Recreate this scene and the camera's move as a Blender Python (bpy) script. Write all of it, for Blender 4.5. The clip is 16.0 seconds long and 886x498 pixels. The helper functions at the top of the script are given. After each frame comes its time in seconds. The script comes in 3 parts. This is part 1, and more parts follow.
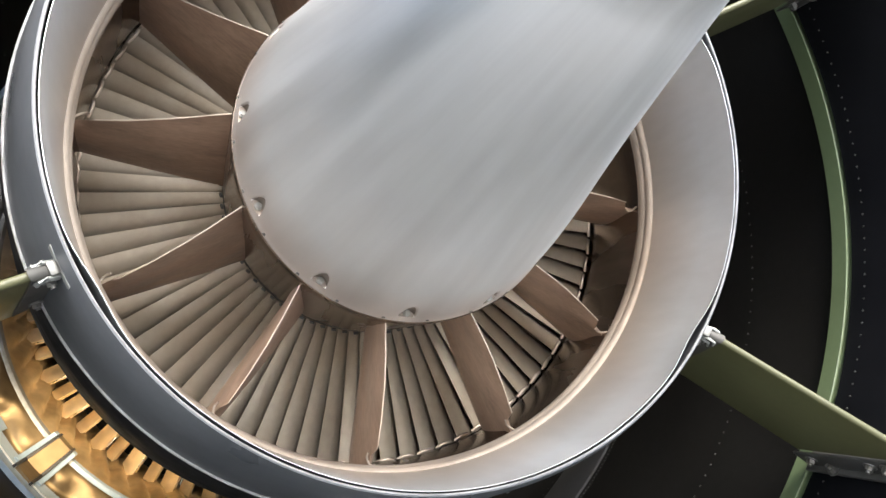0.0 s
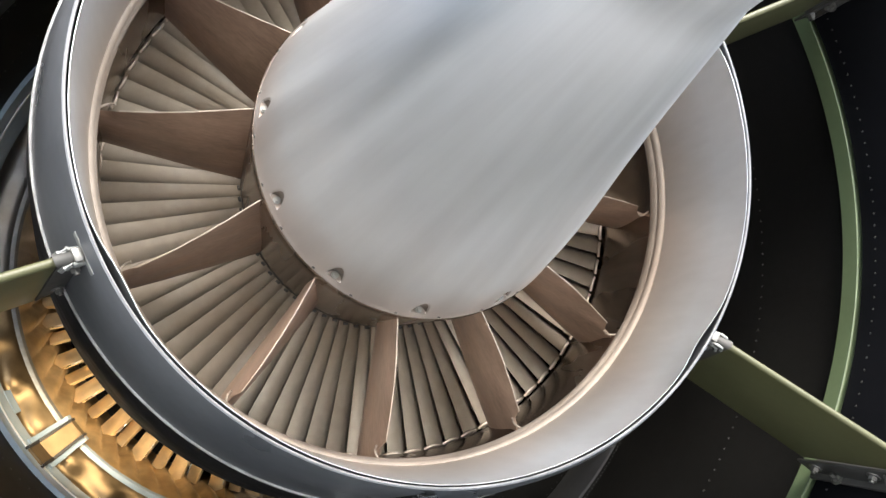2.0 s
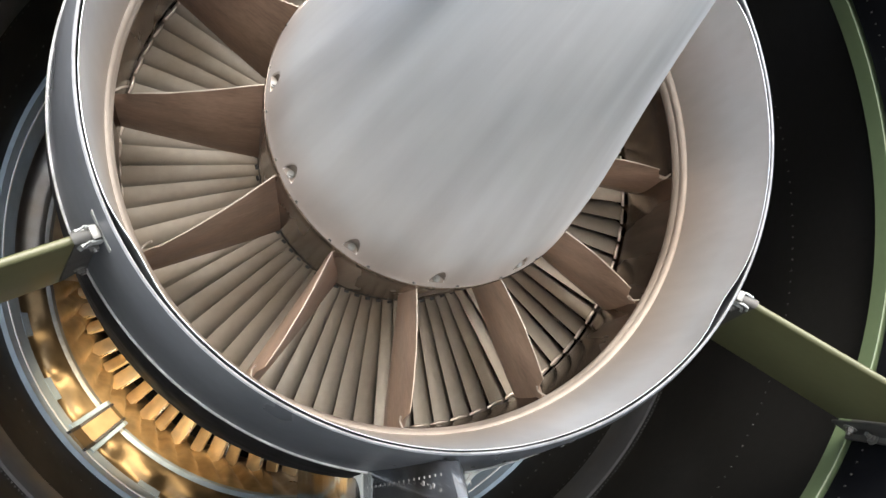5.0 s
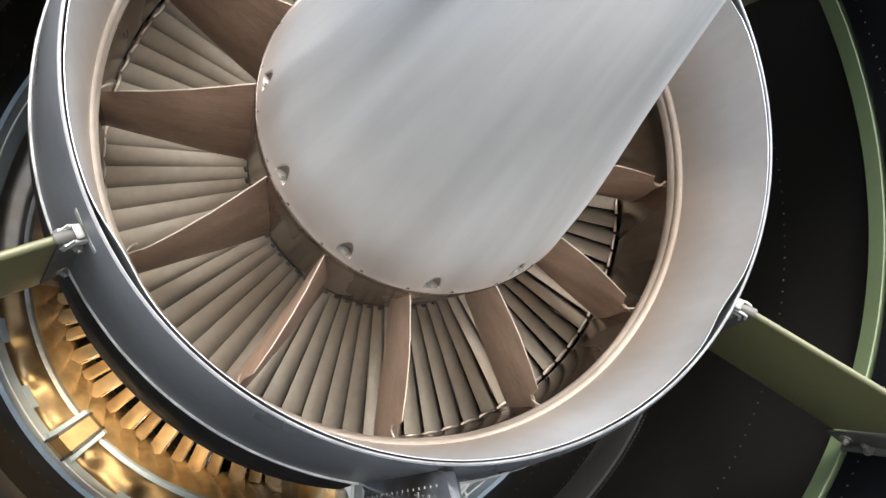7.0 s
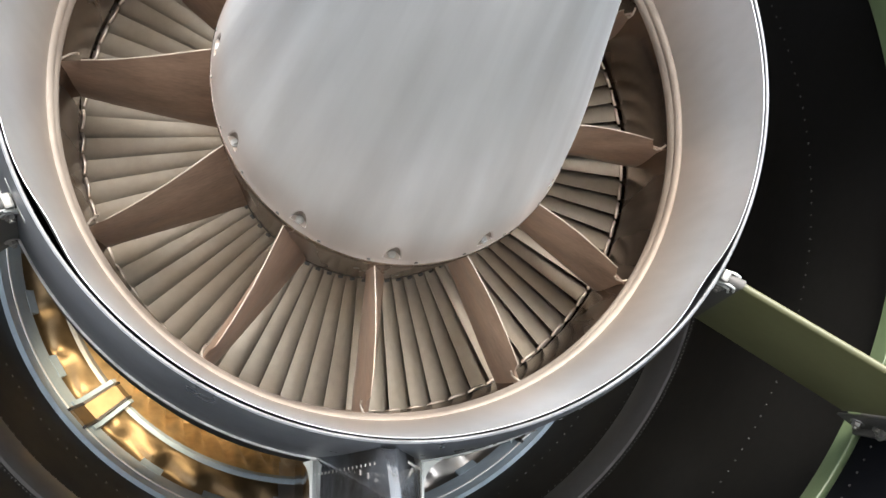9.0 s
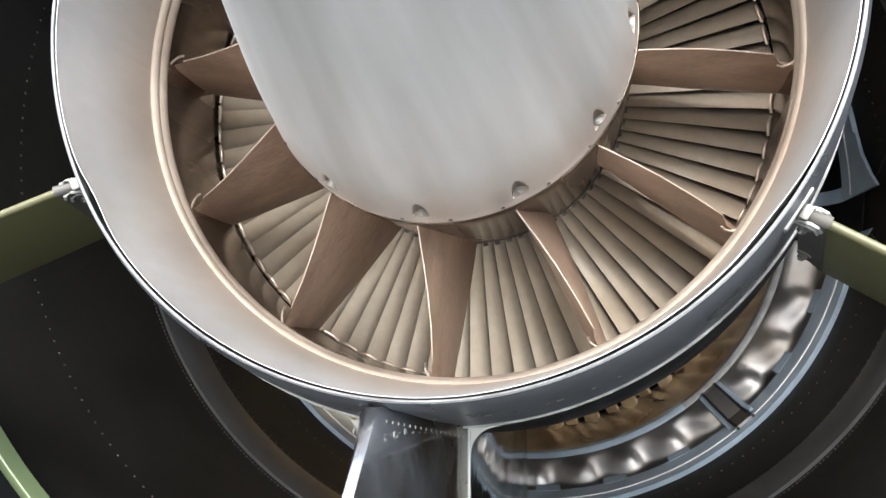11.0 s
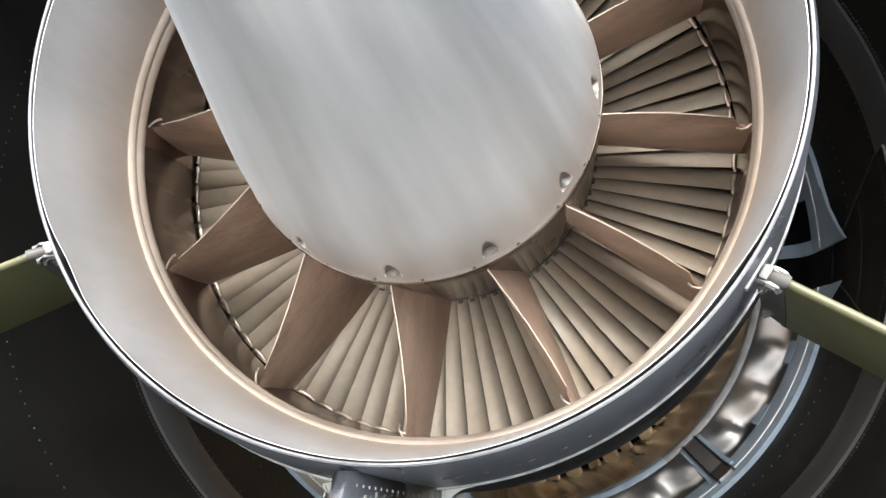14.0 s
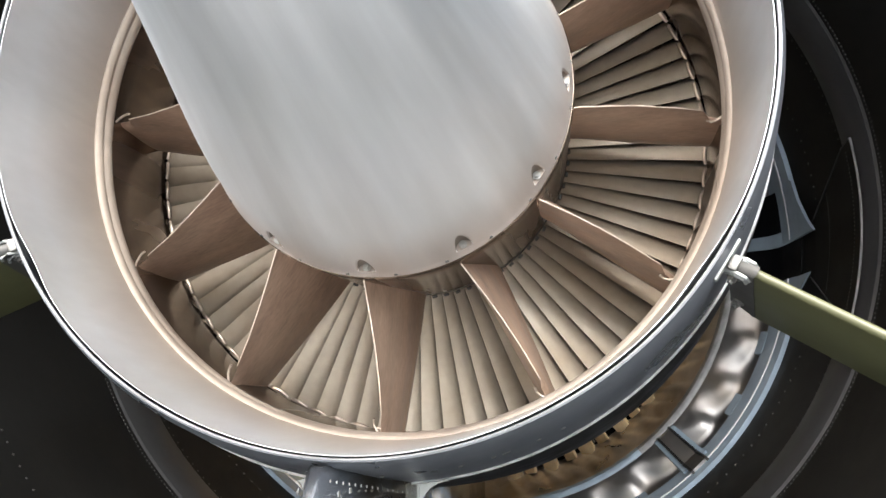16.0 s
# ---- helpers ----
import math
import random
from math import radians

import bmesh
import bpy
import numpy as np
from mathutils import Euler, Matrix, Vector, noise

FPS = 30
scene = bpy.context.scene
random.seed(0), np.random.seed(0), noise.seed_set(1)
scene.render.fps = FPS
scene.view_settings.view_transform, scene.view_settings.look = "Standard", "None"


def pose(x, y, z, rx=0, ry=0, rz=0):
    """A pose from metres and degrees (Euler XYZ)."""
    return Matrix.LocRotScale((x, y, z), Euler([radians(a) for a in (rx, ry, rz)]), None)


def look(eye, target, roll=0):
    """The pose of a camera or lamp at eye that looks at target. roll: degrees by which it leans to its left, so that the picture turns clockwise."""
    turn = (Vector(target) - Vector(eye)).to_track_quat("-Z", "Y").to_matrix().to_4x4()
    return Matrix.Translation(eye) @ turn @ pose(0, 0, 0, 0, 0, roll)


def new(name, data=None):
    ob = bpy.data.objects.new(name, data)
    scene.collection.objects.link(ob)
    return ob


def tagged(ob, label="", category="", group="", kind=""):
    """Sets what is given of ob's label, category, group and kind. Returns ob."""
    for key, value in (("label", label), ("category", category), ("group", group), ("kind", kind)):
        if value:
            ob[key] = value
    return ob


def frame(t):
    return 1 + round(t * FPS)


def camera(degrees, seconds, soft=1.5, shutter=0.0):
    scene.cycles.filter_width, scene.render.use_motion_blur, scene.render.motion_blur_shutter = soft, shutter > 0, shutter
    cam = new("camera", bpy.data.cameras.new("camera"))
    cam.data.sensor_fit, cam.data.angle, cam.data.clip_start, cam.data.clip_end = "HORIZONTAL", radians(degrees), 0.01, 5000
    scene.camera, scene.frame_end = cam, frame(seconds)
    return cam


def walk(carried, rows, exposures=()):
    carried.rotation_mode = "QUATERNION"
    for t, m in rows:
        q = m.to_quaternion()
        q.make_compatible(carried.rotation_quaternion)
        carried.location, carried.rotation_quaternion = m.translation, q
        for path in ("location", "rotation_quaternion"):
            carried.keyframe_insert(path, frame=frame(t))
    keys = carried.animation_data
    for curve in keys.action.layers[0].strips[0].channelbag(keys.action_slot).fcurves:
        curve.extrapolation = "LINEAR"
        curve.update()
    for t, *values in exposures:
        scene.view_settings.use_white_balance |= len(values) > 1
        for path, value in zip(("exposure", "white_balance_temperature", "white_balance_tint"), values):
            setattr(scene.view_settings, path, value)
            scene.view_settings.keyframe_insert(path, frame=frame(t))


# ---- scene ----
# The engine's axis is y (y grows into the engine); the rim of the core nozzle lies at y = 0 round the origin.
cam = camera(63.69, 16.0)


def eye_pose(x, y, z, yaw, pitch, roll):
    """A hand-held camera: heading, pitch and lean in degrees."""
    a, b = radians(yaw), radians(pitch)
    way = Vector((-math.sin(a) * math.cos(b), math.cos(a) * math.cos(b), math.sin(b)))
    here = Vector((x, y, z))
    return look(here, here + way, roll)


PATH = [
    (0.0, -0.3405, -0.8792, -0.3610, -20.641, 10.301, -0.805),
    (0.5, -0.3490, -0.8914, -0.3602, -19.361, 11.225, 0.358),
    (1.0, -0.3465, -0.8944, -0.3633, -19.790, 10.065, 0.862),
    (1.5, -0.3514, -0.8908, -0.3650, -20.107, 10.361, 1.315),
    (2.0, -0.3514, -0.8925, -0.3641, -19.851, 10.170, 1.047),
    (2.5, -0.3536, -0.8998, -0.3639, -19.208, 10.917, 1.534),
    (3.0, -0.3515, -0.8973, -0.3628, -19.860, 10.783, 1.366),
    (3.5, -0.3638, -0.8885, -0.3574, -21.177, 10.417, 1.945),
    (4.0, -0.3480, -0.8920, -0.3686, -20.926, 9.897, 0.169),
    (4.5, -0.3385, -0.8786, -0.3828, -19.351, 8.701, -1.016),
    (4.7, -0.3264, -0.8923, -0.3845, -17.280, 8.672, -0.650),
    (6.8, -0.3302, -0.8655, -0.3926, -18.239, 9.871, -0.586),
    (7.0, -0.3353, -0.8618, -0.3895, -18.630, 9.648, -0.413),
    (7.5, -0.3340, -0.8586, -0.3905, -18.804, 9.591, -0.612),
    (8.0, -0.3222, -0.8607, -0.3889, -18.149, 7.989, -1.915),
    (8.2, -0.3140, -0.8597, -0.3877, -18.700, 7.929, -1.080),
    (10.3, 0.1437, -0.8150, -0.4126, 5.511, 4.337, -1.178),
    (10.5, 0.1742, -0.8020, -0.4176, 8.272, 3.420, -1.771),
    (11.0, 0.2088, -0.8041, -0.4194, 11.829, 6.213, 0.422),
    (11.5, 0.2107, -0.8093, -0.4166, 12.960, 7.201, 2.168),
    (12.0, 0.2145, -0.8086, -0.4150, 14.956, 7.450, 1.748),
    (12.5, 0.2222, -0.8064, -0.4168, 16.075, 6.760, -0.268),
    (13.0, 0.2193, -0.8074, -0.4205, 15.572, 6.434, 1.771),
    (13.5, 0.2268, -0.8150, -0.4113, 11.581, 9.942, -0.143),
    (14.0, 0.2278, -0.8153, -0.4088, 10.530, 10.301, -0.256),
    (14.5, 0.2281, -0.8160, -0.4095, 9.933, 10.153, -0.773),
    (15.0, 0.2291, -0.8115, -0.4142, 9.422, 9.918, -0.505),
    (15.5, 0.2313, -0.8117, -0.4120, 9.423, 9.574, -0.712),
    (16.0, 0.2333, -0.8112, -0.4111, 8.684, 9.959, -1.082),
]
# the film's own exposure rises a little on the way
walk(cam, [(row[0], eye_pose(*row[1:])) for row in PATH], [(0.0, 2.12), (4.0, 2.15), (8.0, 2.24), (10.5, 2.34), (16.0, 2.36)])

# ---- light: an open apron under a bright, thinly clouded sky ----
world = bpy.data.worlds.new("sky")
scene.world = world
world.use_nodes = True
wn = world.node_tree
sky = wn.nodes.new("ShaderNodeTexSky")
sky.sky_type, sky.sun_disc = "NISHITA", False
sky.sun_elevation, sky.sun_rotation = radians(46), radians(202)
sky.air_density, sky.dust_density, sky.ozone_density = 1.0, 3.0, 1.0
wn.links.new(sky.outputs[0], wn.nodes["Background"].inputs[0])
wn.nodes["Background"].inputs[1].default_value = 0.12
sun = new("sun", bpy.data.lights.new("sun", "SUN"))
sun.data.energy, sun.data.angle, sun.data.color = 2.6, radians(60), (1.0, 0.955, 0.89)
sun.matrix_world = look((1.8, -4.5, 5.0), (0, 0, 0))


# two unseen fill lights added in the lower bypass duct, behind the core cowl: a warm one and a white one
glow = new("duct_fill", bpy.data.lights.new("duct_fill", "AREA"))
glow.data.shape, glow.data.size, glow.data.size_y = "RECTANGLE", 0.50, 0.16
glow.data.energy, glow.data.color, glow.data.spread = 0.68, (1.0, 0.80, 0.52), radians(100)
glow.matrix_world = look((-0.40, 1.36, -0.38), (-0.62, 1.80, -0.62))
white_fill = new("duct_fill", bpy.data.lights.new("duct_fill", "AREA"))
white_fill.data.shape, white_fill.data.size, white_fill.data.size_y = "RECTANGLE", 0.7, 0.24
white_fill.data.energy, white_fill.data.color, white_fill.data.spread = 0.22, (1.0, 0.96, 0.92), radians(130)
white_fill.matrix_world = look((0.38, 1.05, -0.40), (0.58, 1.62, -0.58))


# ---- materials ----
def mat(name, colour, rough=0.5, metal=0.0, spread=0.15, scale=8.0, stretch=(1, 1, 1), bump=0.0, tint=None,
        tint_scale=2.5, fine=60.0, polar=False, rough_spread=0.1, coat=0.0, spec=0.5, heat=None):
    """A worn surface: base colour varied at two scales, rough patches and fine relief."""
    m = bpy.data.materials.new(name)
    m.use_nodes = True
    t, n, l = m.node_tree, m.node_tree.nodes, m.node_tree.links
    bsdf = n["Principled BSDF"]
    pos = n.new("ShaderNodeNewGeometry").outputs["Position"]
    if polar:
        # unrolled round the axis: x = angle, y = along the axis, z = radius
        sep = n.new("ShaderNodeSeparateXYZ")
        l.new(pos, sep.inputs[0])
        at = n.new("ShaderNodeMath")
        at.operation = "ARCTAN2"
        l.new(sep.outputs[2], at.inputs[0]), l.new(sep.outputs[0], at.inputs[1])
        com = n.new("ShaderNodeCombineXYZ")
        l.new(at.outputs[0], com.inputs[0]), l.new(sep.outputs[1], com.inputs[1])
        pos = com.outputs[0]
    scl = n.new("ShaderNodeVectorMath")
    scl.operation = "MULTIPLY"
    scl.inputs[1].default_value = stretch
    l.new(pos, scl.inputs[0])

    def noise_tex(s, detail=4.0):
        k = n.new("ShaderNodeTexNoise")
        k.inputs["Scale"].default_value, k.inputs["Detail"].default_value = s, detail
        l.new(scl.outputs[0], k.inputs["Vector"])
        return k.outputs["Fac"]

    big, small = noise_tex(scale), noise_tex(fine, 3.0)
    mixf = n.new("ShaderNodeMix")
    l.new(big, mixf.inputs["A"]), l.new(small, mixf.inputs["B"])
    mixf.inputs["Factor"].default_value = 0.35
    ramp = n.new("ShaderNodeMapRange")
    ramp.inputs["From Min"].default_value, ramp.inputs["From Max"].default_value = 0.3, 0.7
    ramp.inputs["To Min"].default_value, ramp.inputs["To Max"].default_value = 1 - spread, 1 + spread
    l.new(mixf.outputs["Result"], ramp.inputs["Value"])
    col = n.new("ShaderNodeMix")
    col.data_type = "RGBA"
    col.inputs["A"].default_value = (*colour, 1)
    col.inputs["B"].default_value = (*(tint or colour), 1)
    tm = n.new("ShaderNodeMapRange")
    tm.inputs["From Min"].default_value, tm.inputs["From Max"].default_value = 0.4, 0.65
    if heat:
        # heat tint: sets in between two places along the axis, with an uneven front
        tm.inputs["From Min"].default_value, tm.inputs["From Max"].default_value = heat
        along = n.new("ShaderNodeSeparateXYZ")
        l.new(pos, along.inputs[0])
        uneven = n.new("ShaderNodeMath")
        uneven.operation, uneven.inputs[1].default_value = "MULTIPLY_ADD", 0.10
        l.new(noise_tex(tint_scale, 2.0), uneven.inputs[0]), l.new(along.outputs[1], uneven.inputs[2])
        l.new(uneven.outputs[0], tm.inputs["Value"])
    else:
        l.new(noise_tex(tint_scale, 2.0), tm.inputs["Value"])
    l.new(tm.outputs[0], col.inputs["Factor"])
    mul = n.new("ShaderNodeVectorMath")
    mul.operation = "SCALE"
    l.new(col.outputs["Result"], mul.inputs[0]), l.new(ramp.outputs[0], mul.inputs["Scale"])
    l.new(mul.outputs[0], bsdf.inputs["Base Color"])
    rr = n.new("ShaderNodeMapRange")
    rr.inputs["From Min"].default_value, rr.inputs["From Max"].default_value = 0.3, 0.7
    rr.inputs["To Min"].default_value, rr.inputs["To Max"].default_value = max(0.02, rough - rough_spread), rough + rough_spread
    l.new(big, rr.inputs["Value"]), l.new(rr.outputs[0], bsdf.inputs["Roughness"])
    bsdf.inputs["Metallic"].default_value = metal
    bsdf.inputs["Coat Weight"].default_value = coat
    bsdf.inputs["Specular IOR Level"].default_value = spec
    if bump:
        b = n.new("ShaderNodeBump")
        b.inputs["Strength"].default_value, b.inputs["Distance"].default_value = bump, 0.004
        l.new(mixf.outputs["Result"], b.inputs["Height"]), l.new(b.outputs[0], bsdf.inputs["Normal"])
    return m


PLUG = mat("satin_titanium", (0.685, 0.708, 0.715), 0.50, 1.0, 0.10, 2.8, (1, 0.45, 1), 0.04, (0.66, 0.62, 0.59), 3.0, 11.0, True, 0.06, heat=(0.09, 0.20))
POCKET_BROWN = mat("brown_pocket", (0.20, 0.17, 0.145), 0.5, 0.8, 0.3, 40.0)
NOZZLE = mat("nozzle_titanium", (0.61, 0.635, 0.655), 0.36, 0.75, 0.09, 2.0, (1, 0.6, 1), 0.05, (0.50, 0.445, 0.39), 1.6, 24.0, True, 0.10, heat=(0.12, 0.27))
CASE = mat("heat_stained_case", (0.27, 0.22, 0.18), 0.24, 0.95, 0.3, 3.0, (1, 0.5, 1), 0.08, (0.16, 0.13, 0.108), 2.0, 30.0, True, 0.1)
VANE = mat("brown_heat_tinted_steel", (0.30, 0.212, 0.16), 0.40, 0.4, 0.36, 9.0, (1, 3, 1), 0.07, (0.33, 0.24, 0.18), 6.0, 70.0, False, 0.12)
EDGE = mat("bright_edge_metal", (0.50, 0.43, 0.36), 0.45, 0.8, 0.1, 30.0)
BLADE = mat("tan_blade_alloy", (0.42, 0.375, 0.305), 0.50, 0.4, 0.16, 10.0, (1, 1, 1), 0.03, (0.30, 0.25, 0.19), 5.0, 60.0)
COWL = mat("grey_cowl_paint", (0.118, 0.128, 0.142), 0.36, 0.25, 0.16, 5.0, (1, 1, 1), 0.03, (0.098, 0.108, 0.122), 3.0, 60.0, rough_spread=0.14)
BLACK = mat("black_liner", (0.0066, 0.0067, 0.0063), 0.6, 0.0, 0.3, 4.0, (1, 1, 1), 0.05, (0.0080, 0.0081, 0.0077), 1.5, 60.0, spec=0.2)
RUBBER = mat("black_seal_rubber", (0.010, 0.010, 0.012), 0.45, 0.0, 0.2, 20.0)
STRIP = mat("charcoal_strip", (0.035, 0.036, 0.038), 0.5, 0.0, 0.2, 6.0)
GREEN = mat("green_primer", (0.066, 0.068, 0.030), 0.46, 0.0, 0.14, 5.0, (1, 1, 1), 0.03, (0.076, 0.080, 0.038), 3.0, 80.0, coat=0.12)
PALEGREEN = mat("pale_green_primer", (0.10, 0.14, 0.075), 0.42, 0.0, 0.12, 6.0)
STEEL = mat("steel", (0.55, 0.54, 0.51), 0.28, 1.0, 0.15, 40.0)
GREYLUG = mat("grey_fitting", (0.055, 0.055, 0.052), 0.55, 0.1, 0.2, 30.0)
CHROME = mat("polished_sheet", (0.62, 0.64, 0.66), 0.14, 1.0, 0.1, 9.0, (1, 1, 0.4), 0.6, (0.5, 0.5, 0.5), 3.0, 20.0)
# the duct's brown reflections are painted into this sheet as streaks
FAIR = mat("reflection_streaked_sheet", (0.47, 0.51, 0.56), 0.20, 0.95, 0.4, 11.0, (1, 1, 0.5), 0.7, (0.22, 0.19, 0.155), 9.0, 34.0, rough_spread=0.12)
MIRROR = mat("polished_liner", (0.37, 0.37, 0.375), 0.42, 1.0, 0.25, 6.0, (1, 1, 1), 0.04, (0.28, 0.25, 0.22), 6.0, 20.0)
BLUE = mat("pale_blue_flange", (0.29, 0.375, 0.46), 0.45, 0.1, 0.15, 8.0, (1, 1, 1), 0.03, (0.24, 0.31, 0.38), 6.0, 50.0)
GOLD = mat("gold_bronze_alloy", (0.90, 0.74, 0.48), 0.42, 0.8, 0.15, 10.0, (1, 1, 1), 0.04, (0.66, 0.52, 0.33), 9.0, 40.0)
LUG = mat("dull_steel_lug", (0.21, 0.21, 0.20), 0.42, 0.7, 0.2, 40.0)
RIDGE = mat("straw_tinted_bead", (0.25, 0.215, 0.18), 0.62, 0.4, 0.25, 6.0, (1, 1, 1), 0.05, (0.19, 0.155, 0.125), 4.0, 40.0)
GROUND = mat("concrete_apron", (0.27, 0.27, 0.265), 0.85, 0.0, 0.15, 0.6, (1, 1, 1), 0.2, (0.23, 0.23, 0.228), 0.12, 25.0)
WHITE = mat("white_paint_line", (0.7, 0.72, 0.74), 0.45, 0.0, 0.1, 20.0)
BRIGHT = mat("bright_pale_bead", (0.66, 0.67, 0.68), 0.4, 0.5, 0.3, 30.0)
# warm reflected light on one side of the liners, painted as two colours
GLOW_DARK = mat("dark_painted_glow", (0.20, 0.145, 0.082), 0.42, 0.85, 0.4, 7.0, (1, 1, 1), 0.06, (0.13, 0.09, 0.05), 5.0, 24.0)
GLOW_GOLD = mat("gold_painted_glow", (0.60, 0.455, 0.265), 0.48, 0.85, 0.42, 7.0, (1, 1, 1), 0.08, (0.45, 0.31, 0.16), 5.0, 24.0)
RIVET = mat("dull_rivet", (0.035, 0.035, 0.034), 0.45, 0.2, 0.3, 40.0)
NAVY = mat("dark_blue_liner", (0.0024, 0.0028, 0.0040), 0.6, 0.0, 0.2, 8.0, spec=0.12)
BROWN = mat("brown_polished_liner", (0.55, 0.50, 0.455), 0.36, 0.9, 0.22, 9.0, (1, 1, 1), 0.06, (0.38, 0.31, 0.235), 7.0, 30.0)
RIM = mat("worn_steel_rim", (0.22, 0.225, 0.23), 0.5, 0.5, 0.4, 14.0)
GUSSET = mat("dull_pale_sheet", (0.36, 0.38, 0.37), 0.5, 0.5, 0.15, 20.0)
SKIN = mat("white_nacelle_paint", (0.7, 0.7, 0.7), 0.35, 0.0, 0.05, 2.0)


# ---- helpers ----
def at(r, deg, y):
    return Vector((r * math.cos(radians(deg)), y, r * math.sin(radians(deg))))


def part(name, bm, material, parent=None, label="", smooth=True):
    me = bpy.data.meshes.new(name)
    bmesh.ops.recalc_face_normals(bm, faces=bm.faces)
    for f in bm.faces:
        f.smooth = smooth
    bm.to_mesh(me)
    bm.free()
    me.materials.append(material)
    if smooth:
        me.set_sharp_from_angle(angle=radians(38))
    ob = new(name, me)
    ob.parent = parent
    if label:
        ob["label"] = label
    return ob


def thing(name, label, category, place=(0, 0, 0), group="", kind=""):
    ob = new(name)
    ob.location = place
    ob.empty_display_size = 0.05
    return tagged(ob, label, category, group, kind)


def revolve(profile, segs=192, a0=0.0, a1=360.0, bm=None):
    """A closed (r, y) profile turned round the axis from a0 to a1 degrees."""
    bm = bm or bmesh.new()
    full = abs(a1 - a0 - 360) < 1e-6
    rings = []
    for i in range(segs if full else segs + 1):
        a = a0 + (a1 - a0) * i / segs
        rings.append([bm.verts.new(at(r, a, y)) for r, y in profile])
    n = len(profile)
    for i in range(segs):
        p, q = rings[i], rings[(i + 1) % len(rings)]
        for j in range(n):
            bm.faces.new((p[j], p[(j + 1) % n], q[(j + 1) % n], q[j]))
    if not full:
        bm.faces.new(rings[0])
        bm.faces.new(rings[-1][::-1])
    return bm


def shell(line, thick, segs=192, a0=0.0, a1=360.0):
    """A sheet of that thickness outside a line of (r, y)."""
    return revolve(list(line) + [(r + thick, y) for r, y in reversed(line)], segs, a0, a1)


def box(bm, size, m, bevel=0.0):
    """A box of that size at the pose m, its edges rounded."""
    made = bmesh.ops.create_cube(bm, size=1, matrix=m @ Matrix.Diagonal((*size, 1)))["verts"]
    if bevel:
        edges = list({e for v in made for e in v.link_edges})
        bmesh.ops.bevel(bm, geom=edges, offset=bevel, segments=2, affect="EDGES", profile=0.5)
    return bm


def cyl(bm, r, h, m, n=20, r2=None):
    bmesh.ops.create_cone(bm, cap_ends=True, segments=n, radius1=r, radius2=r if r2 is None else r2, depth=h, matrix=m)
    return bm


def radial(deg, r, y):
    """A frame on the axis system: x outwards, y round (rising angle), z aft (towards negative y)."""
    a = radians(deg)
    x, t, z = Vector((math.cos(a), 0, math.sin(a))), Vector((-math.sin(a), 0, math.cos(a))), Vector((0, -1, 0))
    m = Matrix((x, t, x.cross(t))).transposed().to_4x4()
    m.translation = at(r, deg, y)
    return m


def tube(points, r, bm=None, n=8):
    """A round bead along a line of points."""
    bm = bm or bmesh.new()
    rings = []
    for i, p in enumerate(points):
        d = (points[min(i + 1, len(points) - 1)] - points[max(i - 1, 0)]).normalized()
        u = d.orthogonal().normalized()
        w = d.cross(u)
        rings.append([bm.verts.new(p + r * (math.cos(2 * math.pi * k / n) * u + math.sin(2 * math.pi * k / n) * w)) for k in range(n)])
    for p, q in zip(rings, rings[1:]):
        best = min(range(n), key=lambda s: (q[s].co - p[0].co).length)
        for k in range(n):
            bm.faces.new((p[k], p[(k + 1) % n], q[(k + 1 + best) % n], q[(k + best) % n]))
    bm.faces.new(rings[0][::-1]), bm.faces.new(rings[-1])
    return bm


# ---- ground ----
bm = bmesh.new()
bmesh.ops.create_grid(bm, x_segments=4, y_segments=4, size=400, matrix=Matrix.Translation((0, 0, -2.3)))
tagged(part("ground", bm, GROUND), "pale grey concrete apron under the engine", "ground", kind="structure")

# ---- the outer duct ----
duct = thing("bypass_duct", "black-lined round bypass duct with rows of small rivets", "duct", kind="structure")
DUCT = [(0.985, -0.12), (0.972, 0.05), (0.968, 0.45), (0.962, 0.85), (0.955, 1.0), (0.935, 1.28), (0.93, 1.5)]
part("liner", shell(DUCT[1:], 0.03, 256), BLACK, duct)
part("aft_liner", shell([(0.952, -0.12), (0.940, 0.05), (0.9375, 0.157)], 0.02, 256), NAVY, duct, "ribbed dark blue aft liner")
part("outer_skin", revolve([(1.02, -0.12), (1.08, 0.3), (1.12, 1.5), (1.12, 2.6), (1.10, 2.6), (1.10, 1.5), (1.06, 0.3), (1.0, -0.12)], 128), SKIN, duct)
part("joint_strip", revolve([(0.953, 0.856), (0.946, 0.969), (0.9475, 0.973), (0.962, 0.973), (0.966, 0.852), (0.955, 0.852)], 256), STRIP, duct, "charcoal grey joint strip")


def duct_r(y):
    for (ra, ya), (rb, yb) in zip(DUCT, DUCT[1:]):
        if ya <= y <= yb:
            return ra + (rb - ra) * (y - ya) / (yb - ya)
    return DUCT[-1][0]


def rivet_row(y, step, r=None, size=0.003, off=0.0):
    """A row of small domed rivets round the liner."""
    bm = bmesh.new()
    n = int(360 / step)
    for k in range(n):
        m = radial(off + k * 360 / n, r or duct_r(y), y)
        low, high = [], []
        for j in range(6):
            c, q = math.cos(j * math.pi / 3) * size, math.sin(j * math.pi / 3) * size
            low.append(bm.verts.new(m @ Vector((0.001, c, q))))
            high.append(bm.verts.new(m @ Vector((-0.0016, c * 0.6, q * 0.6))))
        bm.faces.new(high)
        for j in range(6):
            bm.faces.new((low[j], low[(j + 1) % 6], high[(j + 1) % 6], high[j]))
    return part("rivets", bm, RIVET, duct)


